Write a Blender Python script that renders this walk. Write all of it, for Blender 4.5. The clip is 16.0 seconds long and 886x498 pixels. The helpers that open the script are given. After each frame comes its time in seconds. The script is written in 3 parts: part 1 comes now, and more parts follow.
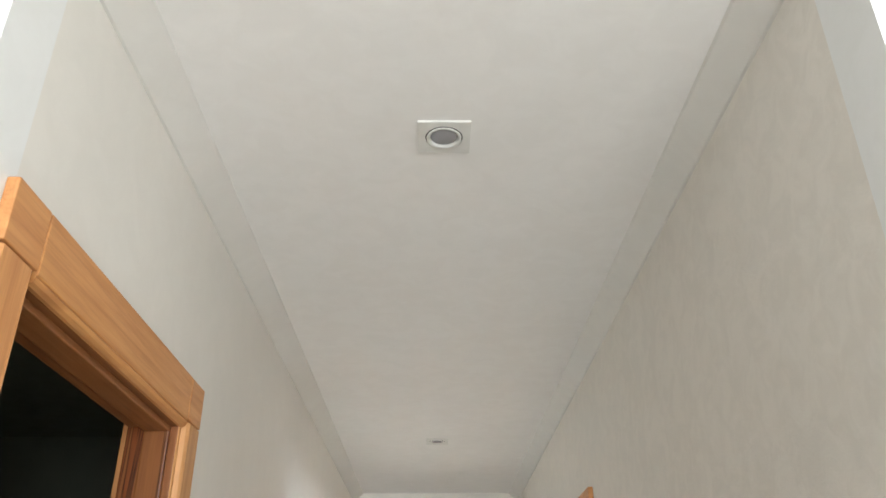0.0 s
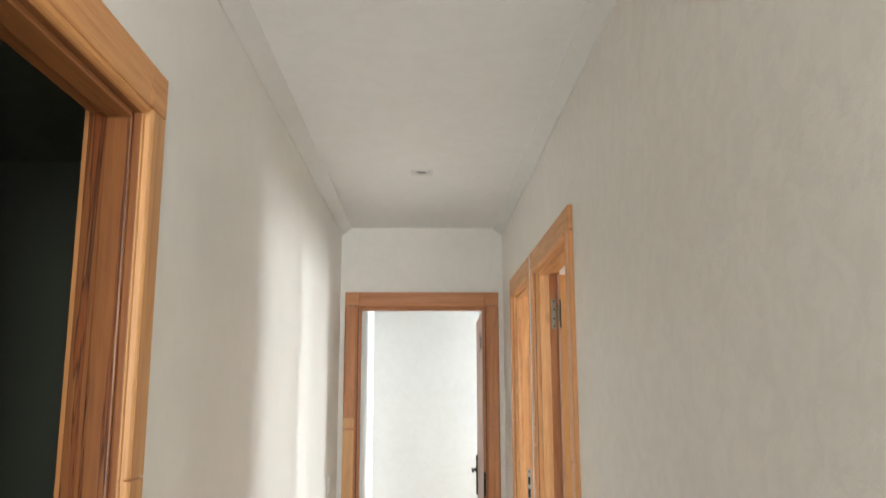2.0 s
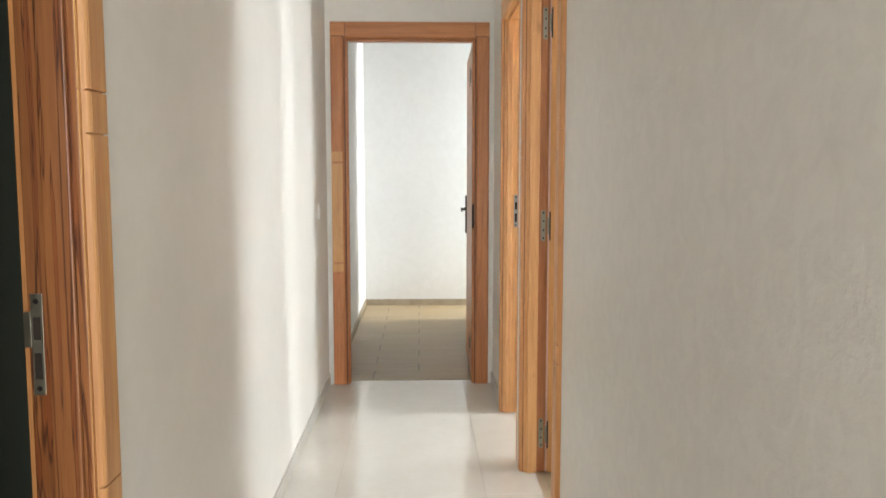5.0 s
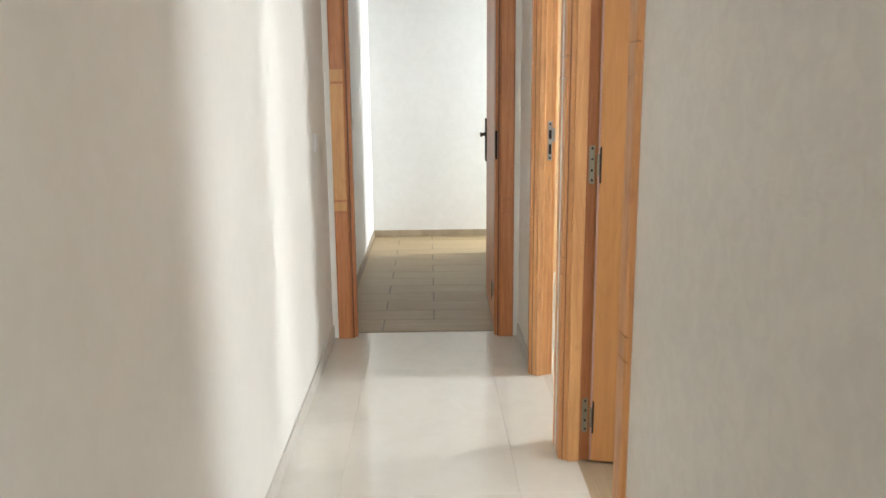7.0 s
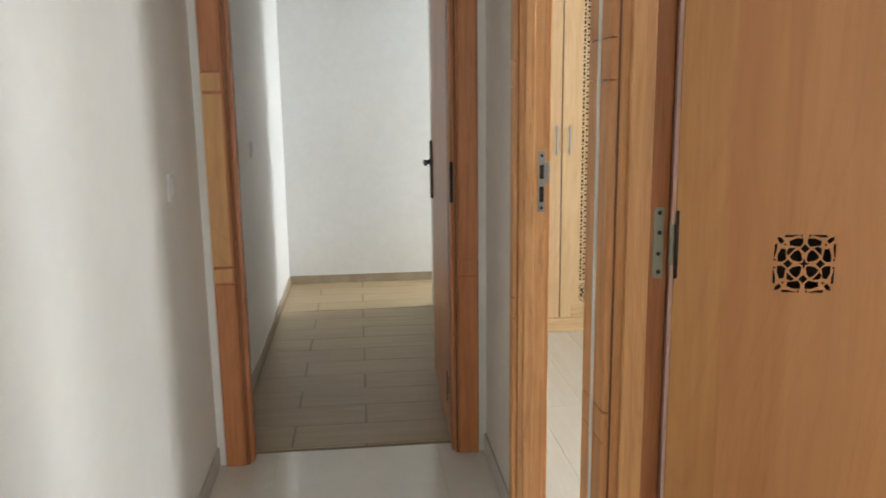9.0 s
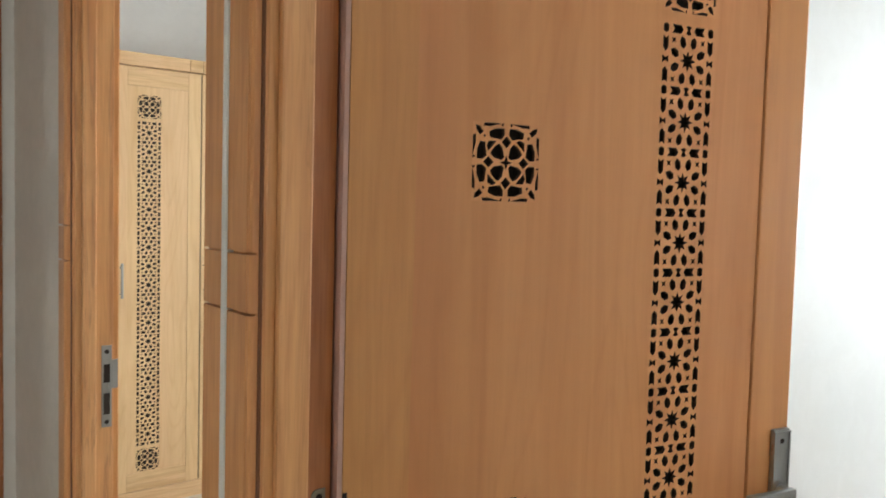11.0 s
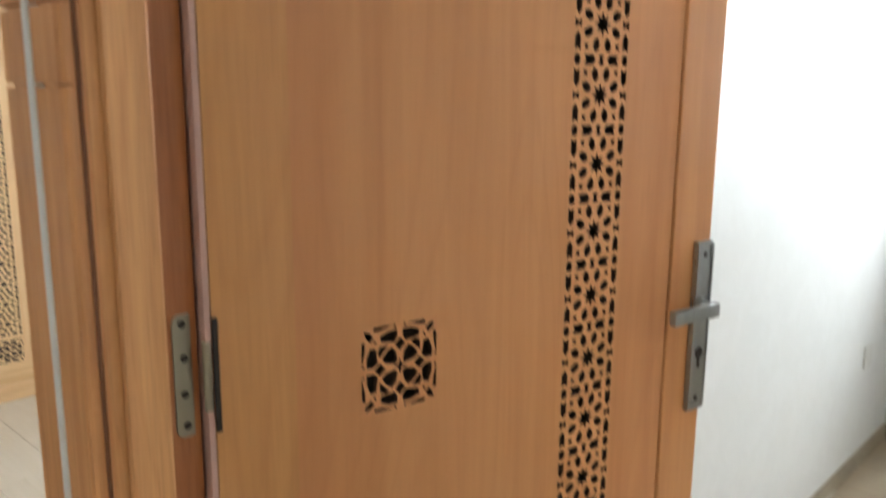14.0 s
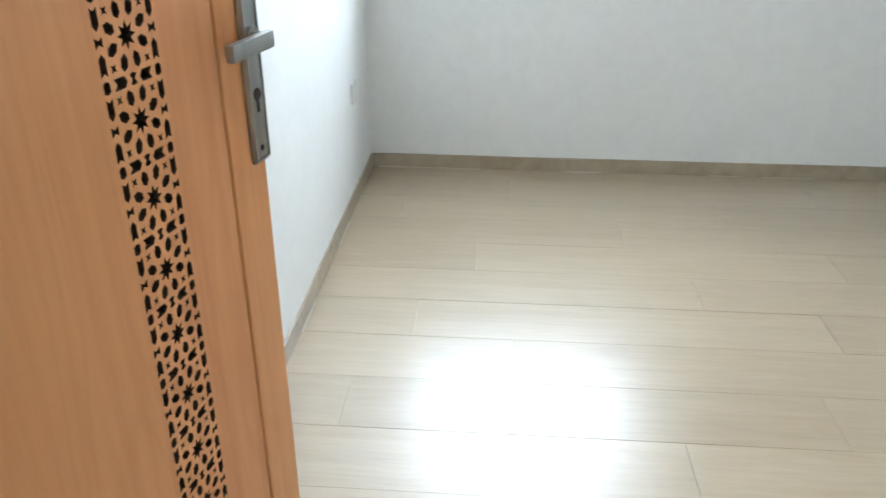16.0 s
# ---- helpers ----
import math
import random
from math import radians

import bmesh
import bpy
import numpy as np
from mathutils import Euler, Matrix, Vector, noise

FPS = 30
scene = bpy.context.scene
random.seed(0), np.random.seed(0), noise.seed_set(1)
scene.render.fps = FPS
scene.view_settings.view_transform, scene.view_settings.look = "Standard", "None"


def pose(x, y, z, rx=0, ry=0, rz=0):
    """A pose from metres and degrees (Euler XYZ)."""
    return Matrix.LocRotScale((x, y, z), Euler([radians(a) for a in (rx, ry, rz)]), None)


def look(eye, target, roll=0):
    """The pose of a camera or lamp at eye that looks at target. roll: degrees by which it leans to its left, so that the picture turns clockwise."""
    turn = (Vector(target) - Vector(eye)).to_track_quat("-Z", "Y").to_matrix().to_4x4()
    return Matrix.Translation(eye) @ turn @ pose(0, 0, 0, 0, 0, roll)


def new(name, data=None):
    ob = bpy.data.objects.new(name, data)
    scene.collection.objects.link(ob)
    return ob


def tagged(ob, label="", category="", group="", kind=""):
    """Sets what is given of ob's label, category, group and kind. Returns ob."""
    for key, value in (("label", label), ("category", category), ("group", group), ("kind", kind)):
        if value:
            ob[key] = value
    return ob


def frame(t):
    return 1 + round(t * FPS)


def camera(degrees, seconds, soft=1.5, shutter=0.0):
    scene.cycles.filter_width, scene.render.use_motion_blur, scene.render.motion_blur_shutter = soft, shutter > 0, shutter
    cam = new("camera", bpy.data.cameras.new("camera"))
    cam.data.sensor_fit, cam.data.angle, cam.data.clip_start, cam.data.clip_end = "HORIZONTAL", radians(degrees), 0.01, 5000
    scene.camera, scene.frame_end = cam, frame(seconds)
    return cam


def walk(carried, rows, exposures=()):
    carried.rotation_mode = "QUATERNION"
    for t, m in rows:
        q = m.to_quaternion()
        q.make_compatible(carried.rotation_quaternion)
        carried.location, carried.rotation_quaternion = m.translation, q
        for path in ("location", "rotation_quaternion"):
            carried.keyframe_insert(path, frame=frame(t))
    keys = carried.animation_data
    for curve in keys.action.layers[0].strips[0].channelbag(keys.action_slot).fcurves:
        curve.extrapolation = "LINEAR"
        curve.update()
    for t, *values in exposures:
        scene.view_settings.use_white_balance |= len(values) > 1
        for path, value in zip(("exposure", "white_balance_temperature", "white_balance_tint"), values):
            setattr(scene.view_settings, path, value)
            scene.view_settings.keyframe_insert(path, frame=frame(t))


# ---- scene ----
cam = camera(58.5, 16.0, shutter=0.35)
PATH = [
    (0, (0.477, 0.117, 1.663), (0.5, 1.892, 2.584), -0.3),
    (0.5, (0.491, 0.149, 1.634), (0.519, 1.954, 2.496), -0.4),
    (1, (0.505, 0.163, 1.617), (0.536, 2.047, 2.289), -0.3),
    (1.5, (0.502, 0.195, 1.58), (0.54, 2.127, 2.095), -0.7),
    (2, (0.511, 0.218, 1.555), (0.555, 2.186, 1.91), -0.1),
    (2.5, (0.518, 0.243, 1.529), (0.566, 2.234, 1.706), 0.3),
    (3, (0.519, 0.255, 1.493), (0.572, 2.254, 1.525), 0.3),
    (3.5, (0.529, 0.274, 1.446), (0.585, 2.273, 1.408), 0.2),
    (4, (0.545, 0.285, 1.392), (0.594, 2.284, 1.372), 0.4),
    (4.5, (0.545, 0.3, 1.336), (0.6, 2.299, 1.323), 0.3),
    (5, (0.545, 0.298, 1.273), (0.603, 2.288, 1.083), -0.0),
    (7.5, (0.494, 1.249, 1.323), (0.522, 3.207, 0.917), -0.5),
    (8, (0.468, 1.583, 1.308), (0.511, 3.552, 0.961), 0.1),
    (8.5, (0.491, 1.97, 1.321), (0.546, 3.937, 0.963), -0.3),
    (9, (0.54, 2.249, 1.312), (0.744, 4.203, 0.936), -0.7),
    (9.5, (0.586, 2.445, 1.317), (0.966, 4.386, 1.016), 0.0),
    (10, (0.583, 2.617, 1.359), (1.401, 4.429, 1.137), 0.4),
    (12.5, (0.581, 2.775, 1.563), (1.977, 4.208, 1.56), 1.8),
    (13, (0.588, 2.79, 1.522), (2.028, 4.176, 1.579), 2.2),
    (13.5, (0.628, 2.822, 1.435), (2.086, 4.191, 1.427), 2.2),
    (14, (0.69, 2.871, 1.333), (2.122, 4.214, 0.949), 0.5),
    (14.5, (0.736, 2.922, 1.264), (2.287, 3.973, 0.564), 0.2),
    (15, (0.772, 2.991, 1.242), (2.476, 3.634, 0.416), -0.9),
    (15.5, (0.796, 3.04, 1.233), (2.56, 3.38, 0.355), -1.8),
    (16, (0.805, 3.061, 1.23), (2.59, 3.19, 0.338), 0.2),
]
walk(cam, [(t, look(eye, target, roll)) for t, eye, target, roll in PATH],
     [(0, 0.14, 6350, 10), (2.0, 0.14, 6500, 10), (3.5, 0.11, 6500, 10), (5.0, 0.12, 6500, 10), (7.5, 0.04, 6500, 10), (8.0, -0.25, 6450, 10), (8.5, -0.58, 6450, 10), (9.0, -0.52, 6500, 10), (9.5, -0.42, 6500, 10),
      (10.2, -0.48, 6500, 10), (12.5, -0.58, 6700, 10), (14.0, -0.5, 6500, 10), (14.5, -0.28, 6200, 10), (15.2, -0.24, 5950, 8), (16, -0.28, 5850, 7)])
# ---------------------------------------------------------------- light
world = bpy.data.worlds.new("sky")
scene.world = world
world.use_nodes = True
wn = world.node_tree
bgn = wn.nodes["Background"]
sky = wn.nodes.new("ShaderNodeTexSky")
sky.sky_type, sky.sun_disc = "NISHITA", False
sky.sun_elevation, sky.sun_rotation = radians(50), radians(200)
wn.links.new(sky.outputs[0], bgn.inputs[0])
bgn.inputs[1].default_value = 0.10
sun = new("sun", bpy.data.lights.new("sun", "SUN"))
sun.data.energy, sun.data.angle, sun.data.color = 2.0, radians(1.0), (1.0, 0.95, 0.88)
sun.matrix_world = look((0, -10, 14), (-2, 0, 0))


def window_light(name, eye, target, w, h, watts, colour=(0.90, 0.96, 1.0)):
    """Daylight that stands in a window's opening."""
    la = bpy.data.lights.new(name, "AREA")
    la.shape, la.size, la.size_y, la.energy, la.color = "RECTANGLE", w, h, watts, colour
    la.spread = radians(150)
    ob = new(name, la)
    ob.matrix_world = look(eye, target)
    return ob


R2W = (2.28, 3.54, 0.963, 2.10)      # window of the first room: y0, y1, z0, z1
R4W = (3.95, 4.75, 0.96, 2.10)      # window of the wardrobe room
window_light("window_light", (4.235, 2.91, 1.53), (2.8, 2.88, 1.34), 1.16, 1.08, 50, (0.87, 0.95, 1.0))
window_light("window_light", (4.235, 4.35, 1.53), (2.8, 4.35, 1.34), 0.76, 1.08, 74)
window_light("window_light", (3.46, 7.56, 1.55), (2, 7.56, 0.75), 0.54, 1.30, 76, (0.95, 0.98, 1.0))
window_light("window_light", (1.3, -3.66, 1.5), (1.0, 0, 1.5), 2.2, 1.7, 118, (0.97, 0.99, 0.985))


# ---------------------------------------------------------------- materials
def material(name, rough=0.6, metal=0.0, colour=(0.8, 0.8, 0.8), spec=0.5):
    m = bpy.data.materials.new(name)
    m.use_nodes = True
    b = m.node_tree.nodes["Principled BSDF"]
    b.inputs["Base Color"].default_value = (*colour, 1)
    b.inputs["Roughness"].default_value = rough
    b.inputs["Metallic"].default_value = metal
    b.inputs["Specular IOR Level"].default_value = spec
    return m, m.node_tree, b


def add(nt, kind, **values):
    n = nt.nodes.new("ShaderNode" + kind)
    for k, v in values.items():
        n.inputs[k.replace("_", " ")].default_value = v
    return n


def coords(nt, scale, space="Object"):
    tc = nt.nodes.new("ShaderNodeTexCoord")
    mp = nt.nodes.new("ShaderNodeMapping")
    mp.inputs["Scale"].default_value = scale
    nt.links.new(tc.outputs[space], mp.inputs["Vector"])
    return mp.outputs["Vector"]


def noise_tex(nt, vec, scale, detail=4.0, rough=0.55, distort=0.0):
    n = add(nt, "TexNoise", Scale=scale, Detail=detail, Roughness=rough, Distortion=distort)
    nt.links.new(vec, n.inputs["Vector"])
    return n.outputs["Fac"]


def ramp(nt, fac, stops):
    r = nt.nodes.new("ShaderNodeValToRGB")
    while len(r.color_ramp.elements) < len(stops):
        r.color_ramp.elements.new(0.5)
    for e, (p, c) in zip(r.color_ramp.elements, stops):
        e.position, e.color = p, (*c, 1)
    nt.links.new(fac, r.inputs["Fac"])
    return r.outputs["Color"]


def mix(nt, fac, a, b, kind="MIX"):
    n = nt.nodes.new("ShaderNodeMix")
    n.data_type, n.blend_type = "RGBA", kind
    for i, v in ((0, fac), (6, a), (7, b)):
        if isinstance(v, (int, float)):
            n.inputs[i].default_value = v
        elif isinstance(v, tuple):
            n.inputs[i].default_value = (*v, 1)
        else:
            nt.links.new(v, n.inputs[i])
    return n.outputs[2]


def bump(nt, b, height, strength, distance=0.002):
    n = add(nt, "Bump", Strength=strength, Distance=distance)
    nt.links.new(height, n.inputs["Height"])
    nt.links.new(n.outputs[0], b.inputs["Normal"])


def plaster(name, colour, rough=0.55, relief=0.35, dirt=0.06, mottle=0.06, size=14):
    m, nt, b = material(name, rough)
    v = coords(nt, (1, 1, 1))
    big = noise_tex(nt, v, 1.3, 5)
    fine = noise_tex(nt, v, 60, 5, 0.65)
    roll = noise_tex(nt, v, size, 4, 0.6, 0.8)
    dark = tuple(c * (1 - dirt) for c in colour)
    c1 = ramp(nt, big, [(0.35, dark), (0.65, colour)])
    nt.links.new(mix(nt, mottle, c1, ramp(nt, roll, [(0.4, (0.55, 0.53, 0.48)), (0.6, (1, 1, 1))]), "MULTIPLY"), b.inputs["Base Color"])
    nt.links.new(ramp(nt, roll, [(0.3, (rough - .1,) * 3), (0.7, (rough + .08,) * 3)]), b.inputs["Roughness"])
    bump(nt, b, mix(nt, 0.45, roll, fine), relief, 0.003)
    return m


def wood(name, light, dark, axis="z", streak=0.0, rough=0.42, knots=0.35, strength=1.0, figured=0.20, knot_at=0.70):
    """Clear-lacquered wood with the grain along one local axis."""
    m, nt, b = material(name, rough)
    s = {"z": (1, 1, 0.045), "x": (0.045, 1, 1), "y": (1, 0.045, 1)}[axis]
    info = nt.nodes.new("ShaderNodeObjectInfo")
    tc = nt.nodes.new("ShaderNodeTexCoord")
    shift = nt.nodes.new("ShaderNodeVectorMath")
    shift.operation = "ADD"
    wide = nt.nodes.new("ShaderNodeVectorMath")
    wide.operation = "SCALE"
    comb = nt.nodes.new("ShaderNodeCombineXYZ")
    for i in range(3):
        nt.links.new(info.outputs["Random"], comb.inputs[i])
    nt.links.new(comb.outputs[0], wide.inputs[0])
    wide.inputs["Scale"].default_value = 9.0
    nt.links.new(tc.outputs["Object"], shift.inputs[0])
    nt.links.new(wide.outputs[0], shift.inputs[1])
    mp = nt.nodes.new("ShaderNodeMapping")
    mp.inputs["Scale"].default_value = s
    nt.links.new(shift.outputs[0], mp.inputs["Vector"])
    v = mp.outputs["Vector"]
    grain = noise_tex(nt, v, 75, 6, 0.6, 0.4)
    figure = noise_tex(nt, v, 9, 3, 0.5, 1.6)
    pores = noise_tex(nt, v, 260, 2, 0.5)
    c = ramp(nt, figure, [(0.30, dark), (0.52, light), (0.72, tuple(0.6 * a + 0.4 * d for a, d in zip(light, dark)))])
    c = mix(nt, 0.22 * strength, c, ramp(nt, grain, [(0.35, tuple(0.62 * a for a in dark)), (0.6, (1, 1, 1))]), "MULTIPLY")
    c = mix(nt, 0.12 * strength, c, ramp(nt, pores, [(0.36, (0.35, 0.22, 0.13)), (0.5, (1, 1, 1))]), "MULTIPLY")
    mf = nt.nodes.new("ShaderNodeMapping")
    mf.inputs["Scale"].default_value = tuple(0.16 if a < 1 else 1.0 for a in s)
    nt.links.new(shift.outputs[0], mf.inputs["Vector"])
    soft = noise_tex(nt, mf.outputs["Vector"], 3.2, 2, 0.45, 0.3)
    rings = nt.nodes.new("ShaderNodeMath")
    rings.operation = "MULTIPLY"
    rings.inputs[1].default_value = 26.0
    nt.links.new(soft, rings.inputs[0])
    fr = nt.nodes.new("ShaderNodeMath")
    fr.operation = "FRACT"
    nt.links.new(rings.outputs[0], fr.inputs[0])
    c = mix(nt, figured, c, ramp(nt, fr.outputs[0], [(0.0, (0.78, 0.62, 0.5)), (0.25, (1, 1, 1)), (0.85, (1, 0.97, 0.94)), (1.0, (0.78, 0.62, 0.5))]), "MULTIPLY")
    tint = noise_tex(nt, v, 4.5, 1, 0.4)
    c = mix(nt, 0.45, c, ramp(nt, tint, [(0.42, (1.0, 1.0, 0.90)), (0.58, (1.0, 0.93, 0.92))]), "MULTIPLY")
    if streak:
        st = noise_tex(nt, v, 17, 3, 0.55, 2.6)
        c = mix(nt, streak, c, ramp(nt, st, [(0.555, (1, 1, 1)), (0.582, (0.14, 0.05, 0.02)), (0.605, (0.85, 0.66, 0.55)), (0.665, (0.80, 0.60, 0.48)), (0.685, (0.20, 0.08, 0.03)), (0.71, (0.9, 0.75, 0.65))]), "MULTIPLY")
    if knots:
        mk = nt.nodes.new("ShaderNodeMapping")
        mk.inputs["Scale"].default_value = tuple(0.62 if a < 1 else 1.0 for a in s)
        nt.links.new(shift.outputs[0], mk.inputs["Vector"])
        kn = noise_tex(nt, mk.outputs["Vector"], 10.5, 1, 0.4)
        c = mix(nt, knots, c, ramp(nt, kn, [(knot_at, (1, 1, 1)), (knot_at + 0.12, (0.40, 0.20, 0.09))]), "MULTIPLY")
    nt.links.new(c, b.inputs["Base Color"])
    nt.links.new(ramp(nt, grain, [(0.3, (rough + 0.08,) * 3), (0.7, (rough - 0.06,) * 3)]), b.inputs["Roughness"])
    bump(nt, b, mix(nt, 0.5, grain, pores), 0.12, 0.001)
    return m


def tile(name, light, dark, rough, axis=None, relief=0.02, fine=0.12, vary=0.05):
    """Porcelain: plain cream with soft clouds, or a wood look with the grain along an axis."""
    m, nt, b = material(name, rough, spec=0.9)
    s = {None: (1, 1, 1), "x": (0.07, 1, 1), "y": (1, 0.07, 1)}[axis]
    info = nt.nodes.new("ShaderNodeObjectInfo")
    tc = nt.nodes.new("ShaderNodeTexCoord")
    comb = nt.nodes.new("ShaderNodeCombineXYZ")
    for i in range(3):
        nt.links.new(info.outputs["Random"], comb.inputs[i])
    wide = nt.nodes.new("ShaderNodeVectorMath")
    wide.operation = "SCALE"
    wide.inputs["Scale"].default_value = 23.0
    nt.links.new(comb.outputs[0], wide.inputs[0])
    shift = nt.nodes.new("ShaderNodeVectorMath")
    shift.operation = "ADD"
    nt.links.new(tc.outputs["Object"], shift.inputs[0])
    nt.links.new(wide.outputs[0], shift.inputs[1])
    mp = nt.nodes.new("ShaderNodeMapping")
    mp.inputs["Scale"].default_value = s
    nt.links.new(shift.outputs[0], mp.inputs["Vector"])
    v = mp.outputs["Vector"]
    f1 = noise_tex(nt, v, 8 if axis is None else 22, 5, 0.6, 1.0)
    f2 = noise_tex(nt, v, 90 if axis is None else 130, 4, 0.6)
    c = ramp(nt, f1, [(0.32, dark), (0.62, light)])
    c = mix(nt, fine, c, ramp(nt, f2, [(0.35, (0.62, 0.55, 0.46)), (0.6, (1, 1, 1))]), "MULTIPLY")
    tone = ramp(nt, info.outputs["Random"], [(0.0, (1 - vary, 1 - vary * 1.1, 1 - vary * 1.2)), (1.0, (1, 1, 1))])
    nt.links.new(mix(nt, 0.8, c, tone, "MULTIPLY"), b.inputs["Base Color"])
    nt.links.new(ramp(nt, f1, [(0.3, (rough * 1.05,) * 3), (0.7, (rough * 0.97,) * 3)]), b.inputs["Roughness"])
    bump(nt, b, f2, relief, 0.001)
    return m


def metal(name, colour, rough):
    m, nt, b = material(name, rough, 1.0, colour)
    v = coords(nt, (1, 1, 0.08))
    f = noise_tex(nt, v, 180, 3, 0.6)
    nt.links.new(ramp(nt, f, [(0.3, (rough - 0.08,) * 3), (0.7, (rough + 0.1,) * 3)]), b.inputs["Roughness"])
    nt.links.new(ramp(nt, noise_tex(nt, v, 30, 4), [(0.3, tuple(0.75 * c for c in colour)), (0.65, colour)]), b.inputs["Base Color"])
    return m


def plain(name, colour, rough, metallic=0.0):
    m, nt, b = material(name, rough, metallic, colour)
    v = coords(nt, (1, 1, 1))
    f = noise_tex(nt, v, 25, 4)
    nt.links.new(ramp(nt, f, [(0.3, tuple(0.88 * c for c in colour)), (0.7, colour)]), b.inputs["Base Color"])
    return m


WALL = plaster("wall_paint", (0.85, 0.82, 0.76), 0.50, 0.35)
WALL_R = plaster("wall_paint_stippled", (0.86, 0.815, 0.745), 0.40, 0.8, 0.05, 0.13, 19)
WHITE = plaster("white_paint", (0.87, 0.875, 0.86), 0.60, 0.12, 0.03)
CEIL = plaster("ceiling_paint", (0.89, 0.88, 0.865), 0.75, 0.06, 0.03)
# greyer than the ceiling: shade on the splay is put into the paint
CORN = plaster("cornice_shaded_paint", (0.78, 0.765, 0.73), 0.7, 0.10, 0.05)
# the unlit room's gloom is put into this dark colour
UNLIT = plaster("unlit_room_shade", (0.20, 0.22, 0.17), 0.6, 0.1)
PINE = wood("pine_upright", (0.70, 0.348, 0.130), (0.60, 0.268, 0.090), "z")
PINE_H = wood("pine_level", (0.70, 0.348, 0.130), (0.60, 0.268, 0.090), "x")
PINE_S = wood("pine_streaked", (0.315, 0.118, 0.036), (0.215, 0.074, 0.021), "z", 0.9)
# head lining: dark stain with the shade up there put into the colour
PINE_SH = wood("pine_stained_shaded_level", (0.33, 0.13, 0.042), (0.24, 0.088, 0.027), "x", 0.3)
# paler pine base, window light grazing the jamb put into it
PINE_T = wood("pine_lightly_streaked", (0.78, 0.44, 0.20), (0.70, 0.355, 0.145), "z", 0.30)
PINE_K = wood("pine_knotty", (0.75, 0.40, 0.165), (0.66, 0.315, 0.118), "z", 0.12, 0.42, 0.75, 0.8, 0.22, 0.66)
# dark brown that paints the shade in casing grooves and head joints
PINE_SHADE = wood("pine_groove_shade", (0.22, 0.085, 0.030), (0.15, 0.055, 0.020), "z", 0.0, 0.45, 0.0)
PINE_RED = wood("pine_reddish", (0.55, 0.222, 0.080), (0.46, 0.165, 0.053), "z", 0.1)
PINE_RED_H = wood("pine_reddish_level", (0.57, 0.24, 0.088), (0.47, 0.175, 0.058), "x", 0.1)
PINE_PALE = wood("pine_pale", (0.66, 0.36, 0.14), (0.58, 0.29, 0.11), "z", 0.0, knots=0.0)
BEECH = wood("beech_veneer", (0.73, 0.345, 0.138), (0.66, 0.29, 0.110), "z", 0.0, 0.38, 0.0, 0.24, 0.13)
BEECH_Y = wood("beech_veneer_yellow", (0.715, 0.355, 0.130), (0.64, 0.30, 0.104), "z", 0.0, 0.38, 0.0, 0.45, 0.16)
MAPLE = wood("pale_wardrobe_wood", (0.74, 0.52, 0.29), (0.68, 0.45, 0.24), "z", 0.0, 0.40, 0.0, 0.4)
MAPLE_H = wood("pale_wardrobe_wood_level", (0.74, 0.52, 0.29), (0.66, 0.43, 0.22), "x", 0.0, 0.40, 0.0)
EDGE = plain("raw_veneer_edge", (0.72, 0.46, 0.38), 0.7)
# near-black that paints the shade inside piercings, slots, gaps and holes
DARK = plain("hollow_shade", (0.028, 0.017, 0.011), 0.8)
# burnt brown of the cuts, with the holes' shade put in as well
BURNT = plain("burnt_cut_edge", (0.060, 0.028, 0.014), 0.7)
CREAM = tile("cream_porcelain", (0.80, 0.765, 0.69), (0.77, 0.73, 0.65), 0.085, None, 0.01, 0.04, 0.012)
PLANK_Y = tile("wood_look_tile_pale", (0.475, 0.375, 0.25), (0.425, 0.325, 0.205), 0.29, "y", 0.010, 0.16, 0.12)
pb = PLANK_Y.node_tree.nodes["Principled BSDF"]
pb.inputs["Coat Weight"].default_value, pb.inputs["Coat Roughness"].default_value = 0.8, 0.30
PLANK_W = tile("wood_look_tile_white", (0.75, 0.71, 0.63), (0.71, 0.665, 0.58), 0.20, "y", 0.010, 0.06, 0.03)
PLANK_X = tile("wood_look_tile", (0.44, 0.335, 0.185), (0.40, 0.29, 0.155), 0.46, "x")
GROUT = plain("grout", (0.30, 0.26, 0.20), 0.9)
GROUT_PALE = plain("pale_grout", (0.62, 0.58, 0.50), 0.8)
SKIRT = tile("skirting_tile", (0.42, 0.35, 0.25), (0.34, 0.27, 0.18), 0.35)
SKIRT_C = plain("skirting_cream", (0.60, 0.565, 0.50), 0.3)
CAULK = plain("white_caulk", (0.80, 0.80, 0.77), 0.6)
STEEL = metal("satin_nickel", (0.43, 0.44, 0.43), 0.34)
HINGE = metal("dull_zinc", (0.38, 0.35, 0.27), 0.40)
BRONZE = metal("dark_bronze", (0.07, 0.06, 0.055), 0.45)
ALU = plain("anthracite_aluminium", (0.035, 0.038, 0.045), 0.45)
PLASTIC = plain("white_plastic", (0.78, 0.78, 0.75), 0.35)
LENS = plain("lamp_lens", (0.36, 0.36, 0.38), 0.12, 0.15)
GLASS, gnt, gb = material("window_glass", 0.0, 0.0, (1, 1, 1))
gb.inputs["Transmission Weight"].default_value = 1.0
gb.inputs["IOR"].default_value = 1.1


